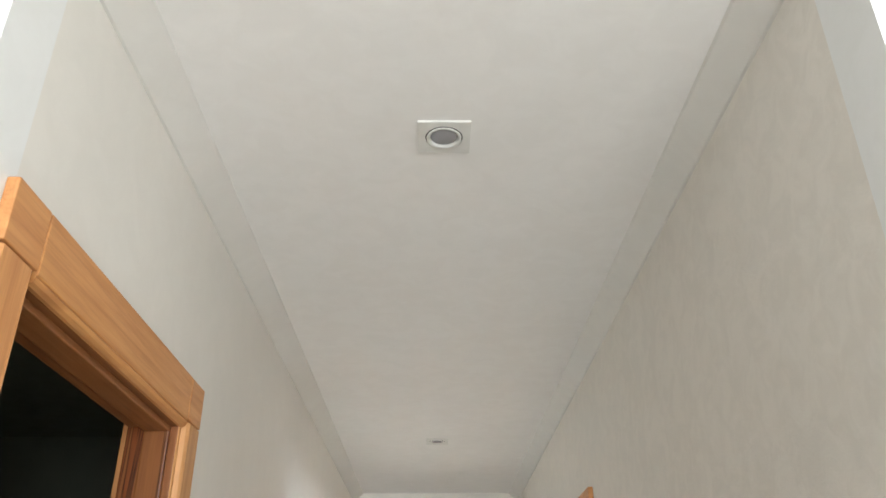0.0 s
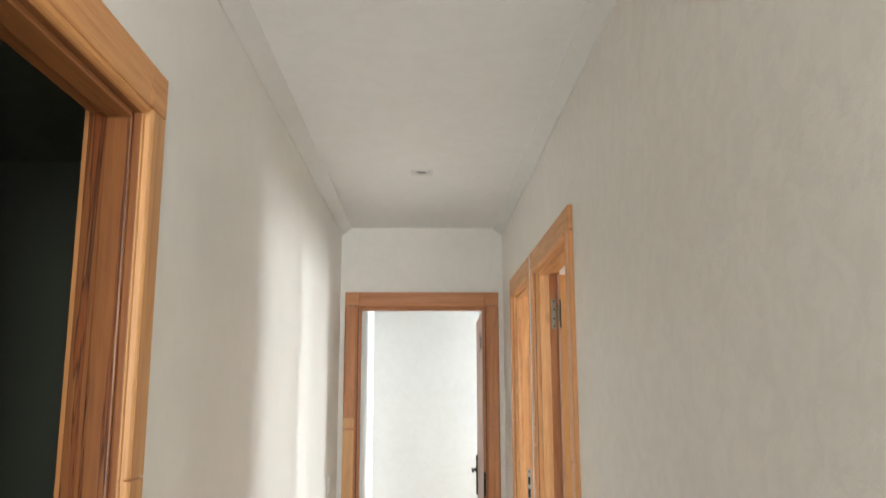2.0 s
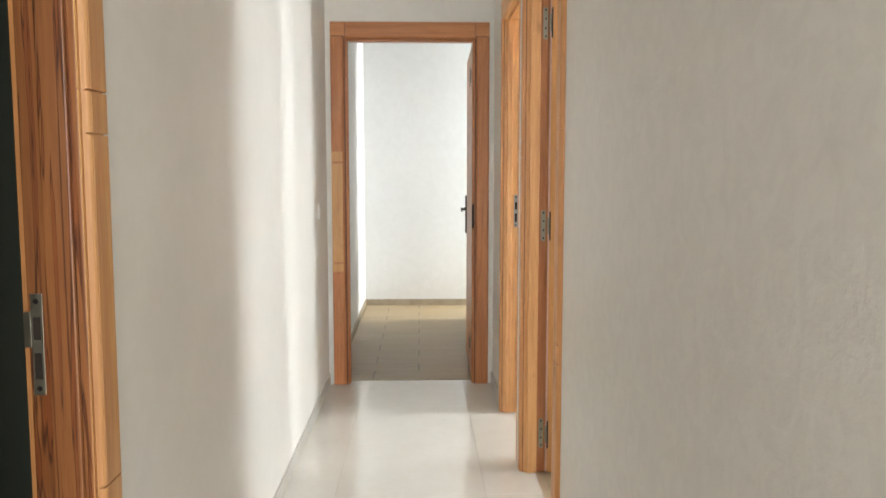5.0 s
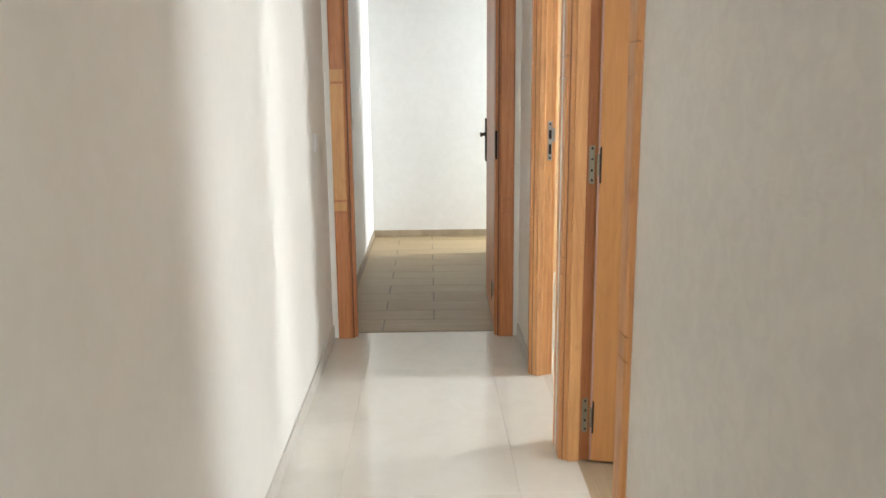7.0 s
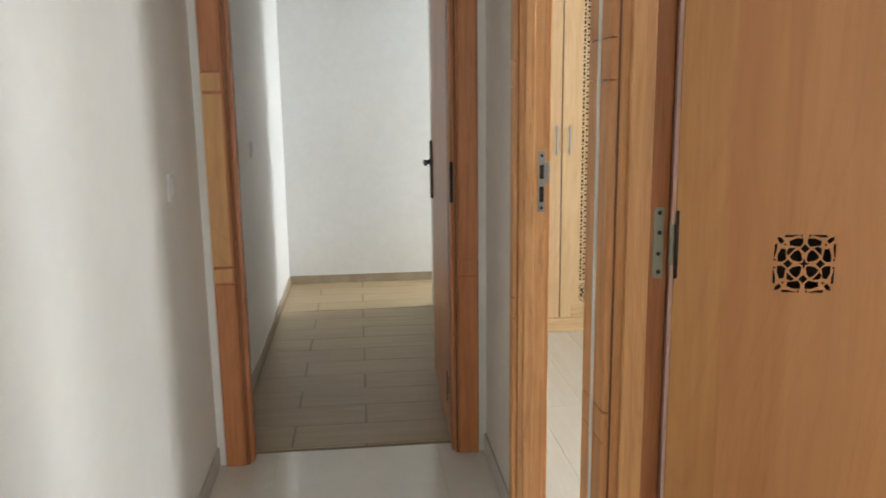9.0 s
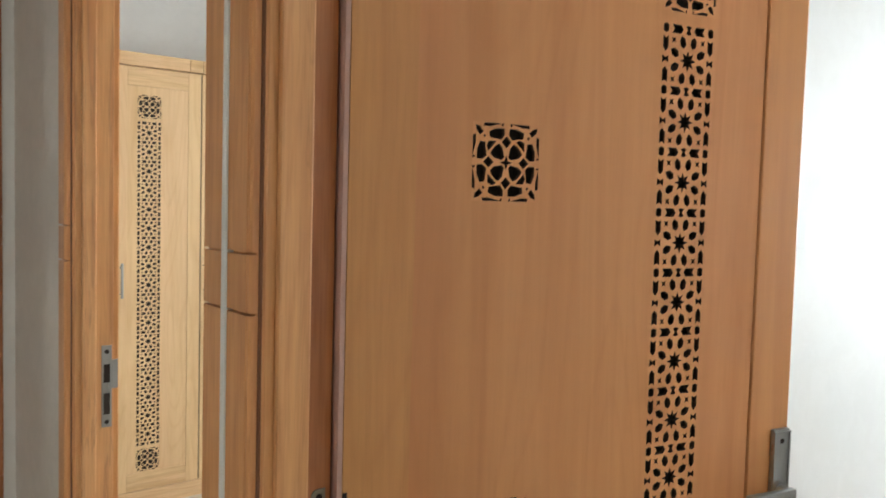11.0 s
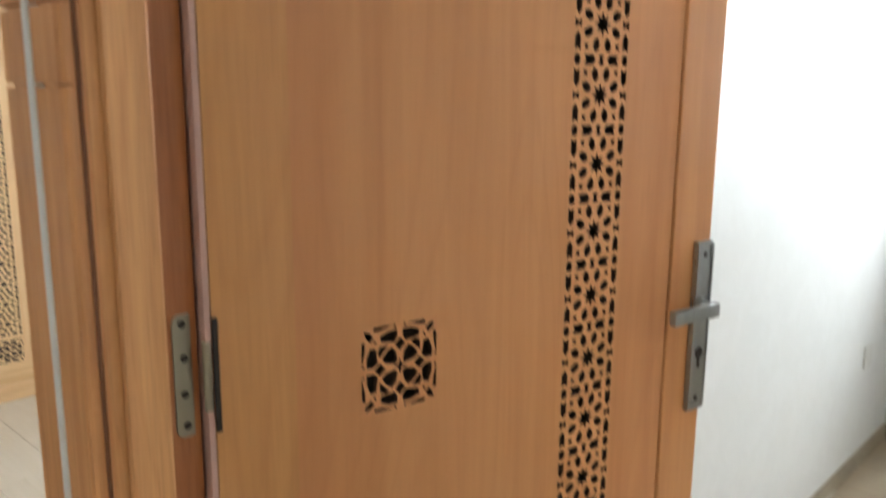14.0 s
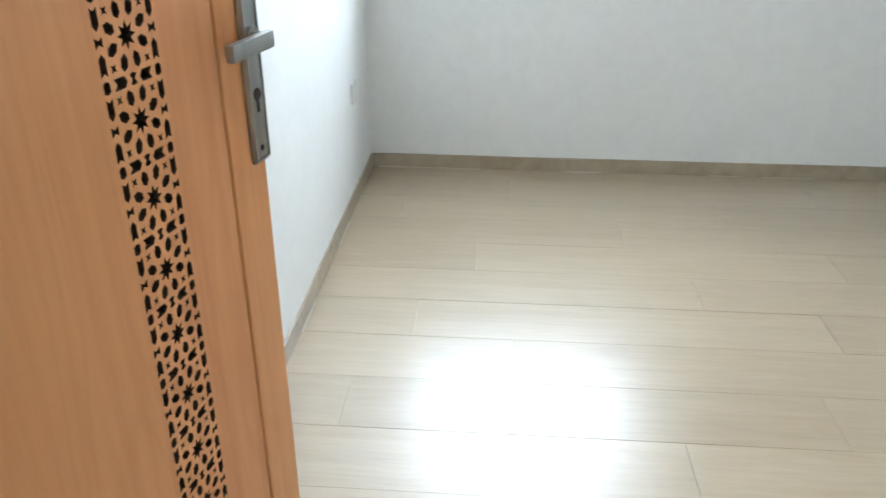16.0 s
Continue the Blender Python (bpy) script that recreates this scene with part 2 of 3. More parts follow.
# ---------------------------------------------------------------- mesh helpers
def box(bm, x0, x1, y0, y1, z0, z1):
    v = [bm.verts.new(p) for p in ((x0, y0, z0), (x1, y0, z0), (x1, y1, z0), (x0, y1, z0), (x0, y0, z1), (x1, y0, z1), (x1, y1, z1), (x0, y1, z1))]
    for q in ((3, 2, 1, 0), (4, 5, 6, 7), (0, 1, 5, 4), (1, 2, 6, 5), (2, 3, 7, 6), (3, 0, 4, 7)):
        bm.faces.new([v[i] for i in q])
    return bm


def boxes(*rows, soft=0.0):
    bm = bmesh.new()
    for r in rows:
        box(bm, *r)
    if soft:
        bmesh.ops.bevel(bm, geom=bm.edges[:], offset=soft, segments=2, profile=0.6, affect="EDGES")
    return bm


def extrude(pts, z0, z1, axis="z"):
    """A prism: the outline pts (anticlockwise) pulled along an axis."""
    bm = bmesh.new()
    n = len(pts)

    def at(p, h):
        return {"z": (p[0], p[1], h), "x": (h, p[0], p[1]), "y": (p[0], h, p[1])}[axis]
    lo = [bm.verts.new(at(p, z0)) for p in pts]
    hi = [bm.verts.new(at(p, z1)) for p in pts]
    bm.faces.new(lo[::-1])
    bm.faces.new(hi)
    for i in range(n):
        bm.faces.new((lo[i], lo[(i + 1) % n], hi[(i + 1) % n], hi[i]))
    bmesh.ops.recalc_face_normals(bm, faces=bm.faces[:])
    return bm


def rod(bm, a, b, r, n=14, r2=None):
    a, b = Vector(a), Vector(b)
    m = Matrix.Translation((a + b) / 2) @ (b - a).to_track_quat("Z", "Y").to_matrix().to_4x4()
    bmesh.ops.create_cone(bm, cap_ends=True, segments=n, radius1=r, radius2=r if r2 is None else r2, depth=(b - a).length, matrix=m)
    return bm


def mesh_of(name, bm, mat, smooth=False):
    me = bpy.data.meshes.new(name)
    bm.to_mesh(me)
    bm.free()
    me.materials.append(mat)
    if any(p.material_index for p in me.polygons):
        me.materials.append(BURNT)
    if smooth:
        for p in me.polygons:
            p.use_smooth = True
        me.set_sharp_from_angle(angle=radians(35))
    return me


def part(name, bm, mat, parent, label="", smooth=False):
    ob = new(name, mesh_of(name, bm, mat, smooth))
    ob.parent = parent
    return tagged(ob, label)


def thing(name, m, label, category, group="", kind=""):
    ob = new(name)
    ob.matrix_world = m
    return tagged(ob, label, category, group, kind)


def structure(name, bm, mat, label=""):
    ob = new(name, mesh_of(name, bm, mat))
    return tagged(ob, label, "", "", "structure")


def pierced(outline, holes, depth):
    """A plate in x and z, front at y=0, with holes cut right through it."""
    bm = bmesh.new()
    rims = []
    for loop in [outline] + holes:
        vs = [bm.verts.new((p[0], 0, p[1])) for p in loop]
        for i in range(len(vs)):
            bm.edges.new((vs[i], vs[(i + 1) % len(vs)]))
        rims.append(vs)
    bmesh.ops.triangle_fill(bm, use_beauty=True, use_dissolve=False, edges=bm.edges[:])
    for f in bm.faces:
        f.normal_update()
        if f.normal.y > 0:
            f.normal_flip()
    for k, vs in enumerate(rims):
        back = [bm.verts.new((v.co.x, depth, v.co.z)) for v in vs]
        for i in range(len(vs)):
            j = (i + 1) % len(vs)
            bm.faces.new((vs[i], vs[j], back[j], back[i])).material_index = min(k, 1)
    return bm


def rect(x0, x1, z0, z1):
    return [(x0, z0), (x1, z0), (x1, z1), (x0, z1)]


# ---------------------------------------------------------------- structure
LX, RX, TOP = -0.005, 0.984, 2.55      # the passage: its two walls and its ceiling
Y0, Y1 = 0.795, 5.015                  # its mouth and its end wall
BACK = 7.91                           # far wall behind the end door


def wall_along_y(name, x0, x1, y0, y1, h, holes, mat, label):
    bm = bmesh.new()
    at = y0
    for a, b, z0, z1 in sorted(holes):
        box(bm, x0, x1, at, a, 0, h)
        if z0 > 0:
            box(bm, x0, x1, a, b, 0, z0)
        box(bm, x0, x1, a, b, z1, h)
        at = b
    box(bm, x0, x1, at, y1, 0, h)
    return structure(name, bm, mat, label)


def wall_along_x(name, y0, y1, x0, x1, h, holes, mat, label):
    bm = bmesh.new()
    at = x0
    for a, b, z0, z1 in sorted(holes):
        box(bm, at, a, y0, y1, 0, h)
        if z0 > 0:
            box(bm, a, b, y0, y1, 0, z0)
        box(bm, a, b, y0, y1, z1, h)
        at = b
    box(bm, at, x1, y0, y1, 0, h)
    return structure(name, bm, mat, label)


D1 = (0.962, 1.602)     # clear openings of the four doors
D2 = (2.785, 3.567)
D4 = (3.722, 4.419)
D3 = (0.110, 0.869)
G = 0.016              # lining's thickness
DH = 2.055             # clear height
HI = 2.75
wall_along_y("wall_west", -0.107, LX, Y0 + 0.10, Y1, HI, [(D1[0] - G, D1[1] + G, 0, DH + G)], WALL, "cream painted plaster wall of the passage")
wall_along_y("wall_east", RX, 1.060, Y0 + 0.10, 7.20, HI, [(D2[0] - G, D2[1] + G, 0, DH + G), (D4[0] - G, D4[1] + G, 0, DH + G)], WALL_R, "cream stippled plaster wall of the passage")
wall_along_x("wall_end", Y1, Y1 + 0.10, -0.107, RX, HI, [(D3[0] - G, D3[1] + G, 0, DH + G)], WALL, "cream painted plaster end wall")
# entrance hall behind
wall_along_x("wall_hall_west", Y0, Y0 + 0.10, -2.6, LX, HI, [], WHITE, "white plaster wall beside the passage")
wall_along_x("wall_hall_east", Y0, Y0 + 0.10, RX, 3.0, HI, [], WHITE, "white plaster wall beside the passage")
wall_along_y("wall_hall_side", -2.7, -2.6, -3.6, Y0 + 0.10, HI, [], WHITE, "white plaster wall")
wall_along_y("wall_hall_side", 3.0, 3.1, -3.6, Y0 + 0.10, HI, [], WHITE, "white plaster wall")
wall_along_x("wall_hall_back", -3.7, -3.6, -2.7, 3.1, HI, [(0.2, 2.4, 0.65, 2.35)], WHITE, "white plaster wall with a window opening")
# dark room: its lack of light is painted into walls and ceiling
wall_along_x("wall_dark_room", 3.2, 3.3, -2.3, -0.107, HI, [], UNLIT, "wall of an unlit room, its gloom put into the colour")
wall_along_y("wall_dark_room", -2.4, -2.3, Y0 + 0.10, 3.3, HI, [], UNLIT, "wall of an unlit room, its gloom put into the colour")
# first room
wall_along_x("wall_room_north", 3.614, 3.672, 1.060, 4.068, HI, [], WHITE, "white plaster wall")
wall_along_y("wall_room_window", 4.068, 4.246, Y0, 7.20, HI, [R2W, R4W], WHITE, "white plaster wall with two window openings")
wall_along_x("wall_room_south", Y0 - 0.1, Y0, 3.1, 4.246, HI, [], WHITE, "white plaster wall")
wall_along_y("wall_room_side", 3.1, 3.2, Y0, Y0 + 0.1, HI, [], WHITE, "white plaster wall")
# wardrobe room
wall_along_x("wall_wardrobe_room", 6.97, 7.20, 1.060, 4.068, HI, [], WHITE, "white plaster wall")
# room behind the end door
wall_along_y("wall_back_west", -0.085, 0.015, Y1 + 0.10, BACK, HI, [], WHITE, "white plaster wall")
wall_along_x("wall_back", BACK, BACK + 0.1, -0.085, 3.42, HI, [], WHITE, "white plaster wall")
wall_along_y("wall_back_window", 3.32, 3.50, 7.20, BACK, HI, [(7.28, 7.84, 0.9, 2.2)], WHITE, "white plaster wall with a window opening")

structure("ceiling", boxes((LX, RX, Y0 - 0.0, Y1, TOP, TOP + 0.05)), CEIL, "smooth white plaster ceiling")
structure("ceiling_dark_room", boxes((-2.3, -0.107, Y0 + 0.10, 3.2, 2.434, 2.47)), UNLIT, "ceiling of an unlit room, its gloom put into the colour")
structure("ceiling_rooms", boxes((-2.7, 4.246, -3.7, BACK + 0.1, HI, HI + 0.1)), CEIL, "white plaster ceiling of the rooms")
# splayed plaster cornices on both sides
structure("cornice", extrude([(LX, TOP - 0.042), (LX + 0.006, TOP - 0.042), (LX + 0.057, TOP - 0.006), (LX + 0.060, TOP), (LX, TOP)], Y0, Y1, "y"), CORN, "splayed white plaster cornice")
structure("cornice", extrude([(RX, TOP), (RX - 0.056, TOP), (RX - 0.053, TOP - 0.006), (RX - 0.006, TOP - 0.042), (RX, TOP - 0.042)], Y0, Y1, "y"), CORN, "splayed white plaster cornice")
structure("floor_slab", boxes((-2.7, 4.246, -3.7, BACK + 0.1, -0.15, -0.008)), GROUT, "grey grout bed of the floors")
ground = structure("ground", boxes((-400, 400, -400, 400, -3.2, -3.0)), plain("far_ground", (0.25, 0.23, 0.2), 0.9), "pale ground outside")


def skirting(x0, x1, y0, y1, mat, h=0.07):
    structure("baseboard", boxes((x0, x1, y0, y1, -0.008, h), soft=0.002), mat, "tiled skirting along the wall")


CW = 0.085             # casing width
skirting(LX, LX + 0.008, D1[1] + CW, Y1, SKIRT_C)
skirting(RX - 0.008, RX, Y0 + 0.1, D2[0] - CW, SKIRT_C)
skirting(RX - 0.008, RX, D4[1] + CW, Y1, SKIRT_C)
skirting(0.015, 0.023, Y1 + 0.12, BACK, SKIRT, 0.06)
skirting(0.023, 3.32, BACK - 0.008, BACK, SKIRT, 0.06)
skirting(1.10, 4.060, 3.606, 3.614, SKIRT, 0.06)
skirting(4.060, 4.068, Y0 + 0.1, 3.606, SKIRT, 0.06)

rng = random.Random(7)
bm = bmesh.new()
at = 1.2
while at < 4.04:
    ln = rng.uniform(0.03, 0.22)
    if rng.random() < 0.38:
        box(bm, at, min(at + ln, 4.056), 3.6015 - rng.uniform(0, 0.002), 3.606, 0.0, rng.uniform(0.0015, 0.004))
    at += ln + 0.004
at = 0.8
while at < 3.59:
    ln = rng.uniform(0.03, 0.22)
    if rng.random() < 0.38:
        box(bm, 4.0555 - rng.uniform(0, 0.002), 4.060, at, min(at + ln, 3.599), 0.0, rng.uniform(0.0015, 0.004))
    at += ln + 0.004
structure("trim_grout", bm, GROUT_PALE, "broken line of white grout at the skirting's foot")

# ---------------------------------------------------------------- door frames
SW = 0.016             # how far the casing stands off the wall


def casing_outline(side):
    """Casing in plan: beads at the inner edge, flat board, rounded outer edge. side +1: the opening lies at lower x."""
    p = [(0.0, 0.0), (0.0, -0.003), (0.009, -0.003), (0.0105, -0.012), (0.0135, -0.0155), (0.016, -0.0155), (0.0175, -0.014), (0.0190, -0.016), (0.080, -0.016), (0.085, -0.012), (0.085, 0.0)]
    return p if side > 0 else [(-a, b) for a, b in p][::-1]


def door_frame(name, m, w, label, up, level, jamb_l, jamb_r, depth=0.076, wl=CW, wr=CW, bead=True, lining=None):
    """A lined opening from x=0 to w; the wall's face is y=0 and the wall lies behind it."""
    th = thing(name, m, label, "door frame", "pine door frames of the passage")
    cuts = (0.0, 0.682, 0.742, 1.338, 1.408, 2.068)
    for side, x, mat, k in ((-1, 0.0, up[0], wl / CW), (1, w, up[1], wr / CW)):
        o = [(x + a * k, b) for a, b in casing_outline(side)]
        bm = bmesh.new()
        me_parts = []
        for a, b in zip(cuts, cuts[1:]):
            me_parts.append(extrude(o, a + 0.0018, b - 0.0018))
        inner = [(x + side * 0.001 + a * k * 0.975, b * 0.55) for a, b in casing_outline(side)]
        me_parts.append(extrude(inner, 0.001, 2.067))
        for q in me_parts:
            tmp = bpy.data.meshes.new("piece")
            q.to_mesh(tmp)
            q.free()
            bm.from_mesh(tmp)
            bpy.data.meshes.remove(tmp)
        part("side_casing", bm, mat, th)
        a, b = sorted((x + side * 0.0012, x + side * 0.0085))
        # dark strip laid in the groove, its shade put into the colour
        if bead:
            part("inner_bead", boxes((a, b, -0.0050, -0.0025, 0.0, DH), soft=0.0008), PINE_SHADE, th, "dark strip painted as the groove's shade")
    # head board with its two corner blocks
    top = DH + 0.095
    # added backing in dark colour, painting the shade in the head's joints
    part("head_backing", boxes((-wl + 0.002, w + wr - 0.002, -SW * 0.5, 0, 2.0685, top - 0.002)), PINE_SHADE, th)
    part("head_casing", boxes((0.0012, w - 0.0012, -SW, 0, DH + 0.012, top), soft=0.0025), level, th)
    part("corner_block", boxes((-wl, -0.0012, -SW, 0, 2.0705, top), soft=0.0025), level, th)
    part("corner_block", boxes((w + 0.0012, w + wr, -SW, 0, 2.0705, top), soft=0.0025), level, th)
    part("head_bead", extrude([(0.0, DH), (0.0, DH + 0.013), (-0.0125, DH + 0.013), (-0.0155, DH + 0.008), (-0.0125, DH + 0.003), (-0.006, DH)], 0.0, w, "x"), level, th)
    # lining with its rebate and stop
    for x0, x1, s, mat in ((-G, 0.0, 1, jamb_l), (w, w + G, -1, jamb_r)):
        part("jamb", boxes((x0, x1, 0.0, depth, 0.0, DH + G), soft=0.0015), mat, th)
        a, b = (0.0, 0.012) if s > 0 else (w - 0.012, w)
        part("door_stop", boxes((a, b, 0.012, depth - 0.036, 0.0, DH), soft=0.003), mat, th)
    part("head_lining", boxes((0.0, w, 0.0, depth, DH, DH + G), soft=0.0015), lining or level, th)
    part("head_stop", boxes((0.012, w - 0.012, 0.012, depth - 0.036, DH - 0.012, DH), soft=0.003), lining or level, th)
    # plain casing on the far side
    for a, b in ((-0.055, -0.012), (w + 0.012, w + 0.055)):
        part("rear_casing", boxes((a, b, depth, depth + 0.014, 0.0, DH + G + 0.06), soft=0.003), up[0], th)
    part("rear_head_casing", boxes((-0.012, w + 0.012, depth, depth + 0.014, DH + G, DH + G + 0.06), soft=0.003), level, th)
    return th


def strike_plate(parent, x, side, y, z, mat):
    """Striking plate let into a jamb, its face towards side (+1: +x)."""
    t = 0.0022 * side
    xs = sorted((x, x + t))
    part("strike_plate", boxes((*xs, y - 0.010, y + 0.010, z - 0.085, z + 0.085), soft=0.0008), mat, parent, "metal strike plate with two slots")
    xs = sorted((x + t * 1.05, x + t * 1.35))
    part("lip", boxes((*sorted((x, x + t)), y + 0.010, y + 0.022, z - 0.005, z + 0.055), soft=0.0008), mat, parent)
    part("latch_slot", boxes((*xs, y - 0.006, y + 0.006, z + 0.008, z + 0.046)), DARK, parent)
    part("bolt_slot", boxes((*xs, y - 0.006, y + 0.006, z - 0.058, z - 0.014)), DARK, parent)
    bm = bmesh.new()
    for dz in (0.072, -0.074):
        rod(bm, (x + t * 0.9, y, z + dz), (x + t * 1.4, y, z + dz), 0.0045)
    part("screw", bm, BRONZE, parent)


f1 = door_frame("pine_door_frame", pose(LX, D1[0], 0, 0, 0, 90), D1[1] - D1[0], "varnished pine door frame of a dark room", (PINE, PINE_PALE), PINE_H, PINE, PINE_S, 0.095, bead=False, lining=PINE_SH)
f2 = door_frame("pine_door_frame", pose(RX, D2[1], 0, 0, 0, -90), D2[1] - D2[0], "varnished pine door frame beside another frame", (PINE, PINE), PINE_H, PINE_K, PINE, 0.090, wl=0.074)
f4 = door_frame("pine_door_frame", pose(RX, D4[1], 0, 0, 0, -90), D4[1] - D4[0], "varnished pine door frame of the wardrobe room", (PINE, PINE), PINE_H, PINE_T, PINE, wl=0.060, wr=0.072)
f3 = door_frame("pine_door_frame", pose(D3[0], Y1, 0), D3[1] - D3[0], "reddish pine door frame with a patched paler side", (PINE_RED, PINE_RED), PINE_RED_H, PINE_RED, PINE_RED, 0.105)
strike_plate(f1, D1[1] - D1[0], -1, 0.080, 0.992, HINGE)
strike_plate(f4, 0.0, 1, 0.062, 1.078, STEEL)
strike_plate(f3, 0.0, 1, 0.083, 1.00, BRONZE)
part("patch", boxes((-CW, -0.020, -SW - 0.003, -SW + 0.002, 0.690, 0.736), (-CW, -0.020, -SW - 0.003, -SW + 0.002, 0.748, 1.332), (-CW, -0.020, -SW - 0.003, -SW + 0.002, 1.344, 1.402)), PINE_PALE, f3, "paler replacement strip")
# reddish rebate on the hinge jamb of the carved door
part("rebate_face", boxes((0.0, 0.0012, 0.0545, 0.0895, 0.002, DH - 0.002)), PINE_RED, f2, "redder wood behind the hinges")
# white caulk between the two neighbouring frames
structure("trim_caulk", boxes((RX - 0.0185, RX, D2[1] + 0.0725, D4[0] - 0.0705, 0.0, 2.15), soft=0.003), CAULK, "bead of white caulk between two door frames")

# ---------------------------------------------------------------- pierced wood motifs
def poly(cx, cz, pts, turn=0.0, flip=1):
    c, s = math.cos(turn), math.sin(turn)
    return [(cx + flip * (c * a - s * b), cz + s * a + c * b) for a, b in (pts if flip > 0 else pts[::-1])]


def star_cell():
    """One repeat of the star band, 1 wide and 0.90 high, from z=0 down to -0.90: a row of arrows, then an eight-pointed star in petals."""
    H = []
    arrow = [(-0.10, 0.055), (-0.06, 0.0), (-0.10, -0.055), (0.05, -0.055), (0.09, 0.0), (0.05, 0.055)]
    hexa = [(-0.045, 0.042), (0.0, 0.060), (0.045, 0.042), (0.045, -0.042), (0.0, -0.060), (-0.045, -0.042)]
    glass = [(-0.05, 0.045), (-0.018, 0.0), (-0.05, -0.045), (0, -0.060), (0.05, -0.045), (0.018, 0), (0.05, 0.045), (0, 0.060)]
    upright = [(-0.045, 0.09), (0, 0.06), (0.045, 0.09), (0.045, -0.06), (0, -0.11), (-0.045, -0.06)]
    petal = [(0.0, 0.085), (0.050, 0.035), (0.048, -0.04), (0.0, -0.078), (-0.048, -0.04), (-0.050, 0.035)]
    fish = [(-0.05, 0.05), (0.0, 0.015), (0.05, 0.045), (0.05, -0.045), (0.0, -0.015), (-0.05, -0.05)]
    nib = [(-0.04, 0.035), (0.0, 0.02), (0.035, 0.04), (0.02, 0.0), (0.038, -0.035), (0.0, -0.02), (-0.035, -0.038), (-0.018, 0.0)]
    row = -0.076
    for f in (1, -1):
        x = 0.5 - f * 0.5
        H.append(poly(x + f * 0.06, row, hexa))
        H.append(poly(x + f * 0.29, row, arrow, 0, f))
    H.append(poly(0.5, row, glass))
    cz = row - 0.45
    for f in (1, -1):
        for g in (1, -1):
            up = [(a, g * b) for a, b in upright]
            H.append(poly(0.5 - f * 0.44, cz + g * 0.235, up if g > 0 else up[::-1]))
            H.append(poly(0.5 - f * 0.105, cz + g * 0.265, petal, f * g * 0.22))
            H.append(poly(0.5 - f * 0.255, cz + g * 0.105, petal, f * g * 1.05))
            H.append(poly(0.5 - f * 0.285, cz + g * 0.285, nib))
        H.append(poly(0.5 - f * 0.44, cz, fish, 0, f))
    star = []
    for i in range(16):
        r = 0.135 if i % 2 == 0 else 0.068
        star.append((0.5 + r * math.sin(i * math.pi / 8), cz + r * math.cos(i * math.pi / 8)))
    H.append(star)
    return H


def rosette():
    """A pierced square of interlaced arcs, 1 by 1 about its middle."""
    H = []
    heart = [(0.045, 0.075), (0.075, 0.045), (0.175, 0.065), (0.225, 0.11), (0.205, 0.155), (0.155, 0.205), (0.11, 0.225), (0.065, 0.175)]
    diamond = [(0.0, 0.195), (0.065, 0.262), (0.0, 0.330), (-0.065, 0.262)]
    wedge = [(0.045, 0.355), (0.085, 0.300), (0.235, 0.320), (0.245, 0.385), (0.15, 0.425), (0.05, 0.425)]
    tri = [(0.150, 0.262), (0.265, 0.160), (0.262, 0.262), (0.20, 0.29)]
    rim = [(0.10, 0.492), (0.32, 0.492), (0.335, 0.455), (0.24, 0.455)]
    rim2 = [(0.055, 0.495), (0.075, 0.495), (0.075, 0.462), (0.055, 0.462)]
    leaf = [(0.345, 0.395), (0.385, 0.350), (0.440, 0.395), (0.455, 0.455), (0.395, 0.440)]
    dot = [(0.31, 0.325), (0.33, 0.305), (0.345, 0.325), (0.325, 0.345)]
    four = []
    for i in range(8):
        r = 0.085 if i % 2 == 0 else 0.028
        four.append((r * math.sin(i * math.pi / 4), r * math.cos(i * math.pi / 4)))
    H.append(four)
    for k in range(4):
        a = k * math.pi / 2
        for p in (heart, diamond, tri, leaf, dot):
            H.append(poly(0, 0, p, a))
        for p in (wedge, rim, rim2):
            H.append(poly(0, 0, p, a))
            H.append([(c, d) for c, d in poly(0, 0, [(-u, v) for u, v in p][::-1], a)])
    return H


def scaled(loops, sx, sz, grow=1.0):
    out = []
    for l in loops:
        cx, cz = sum(p[0] for p in l) / len(l), sum(p[1] for p in l) / len(l)
        out.append([((cx + (a - cx) * grow) * sx, (cz + (b - cz) * grow) * sz) for a, b in l])
    return out


BW, BP, NB = 0.0975, 0.0891, 16          # star band: width, repeat, count
DEEP = 0.007


def motif_meshes(mat, bw, bp, sq):
    """Shared meshes: a star tile hanging from z=0, its closing strip, a rosette about its middle."""
    cell = pierced(rect(0, bw, -bp, 0), scaled(star_cell(), bw, bp / 0.90, 1.15), DEEP)
    close = [h for h in scaled(star_cell(), bw, bp / 0.90, 1.15) if max(p[1] for p in h) > -0.16 * bp and min(p[1] for p in h) > -0.175 * bp]
    strip = pierced(rect(0, bw, -0.19 * bp, 0), close, DEEP)
    ros = pierced(rect(-sq / 2, sq / 2, -sq / 2, sq / 2), scaled(rosette(), sq, sq, 1.14), DEEP)
    return mesh_of("star_tile", cell, mat), mesh_of("end_strip", strip, mat), mesh_of("rosette", ros, mat)


def put(name, me, parent, x, y, z):
    ob = new(name, me)
    ob.parent = parent
    ob.location = (x, y, z)
    return ob


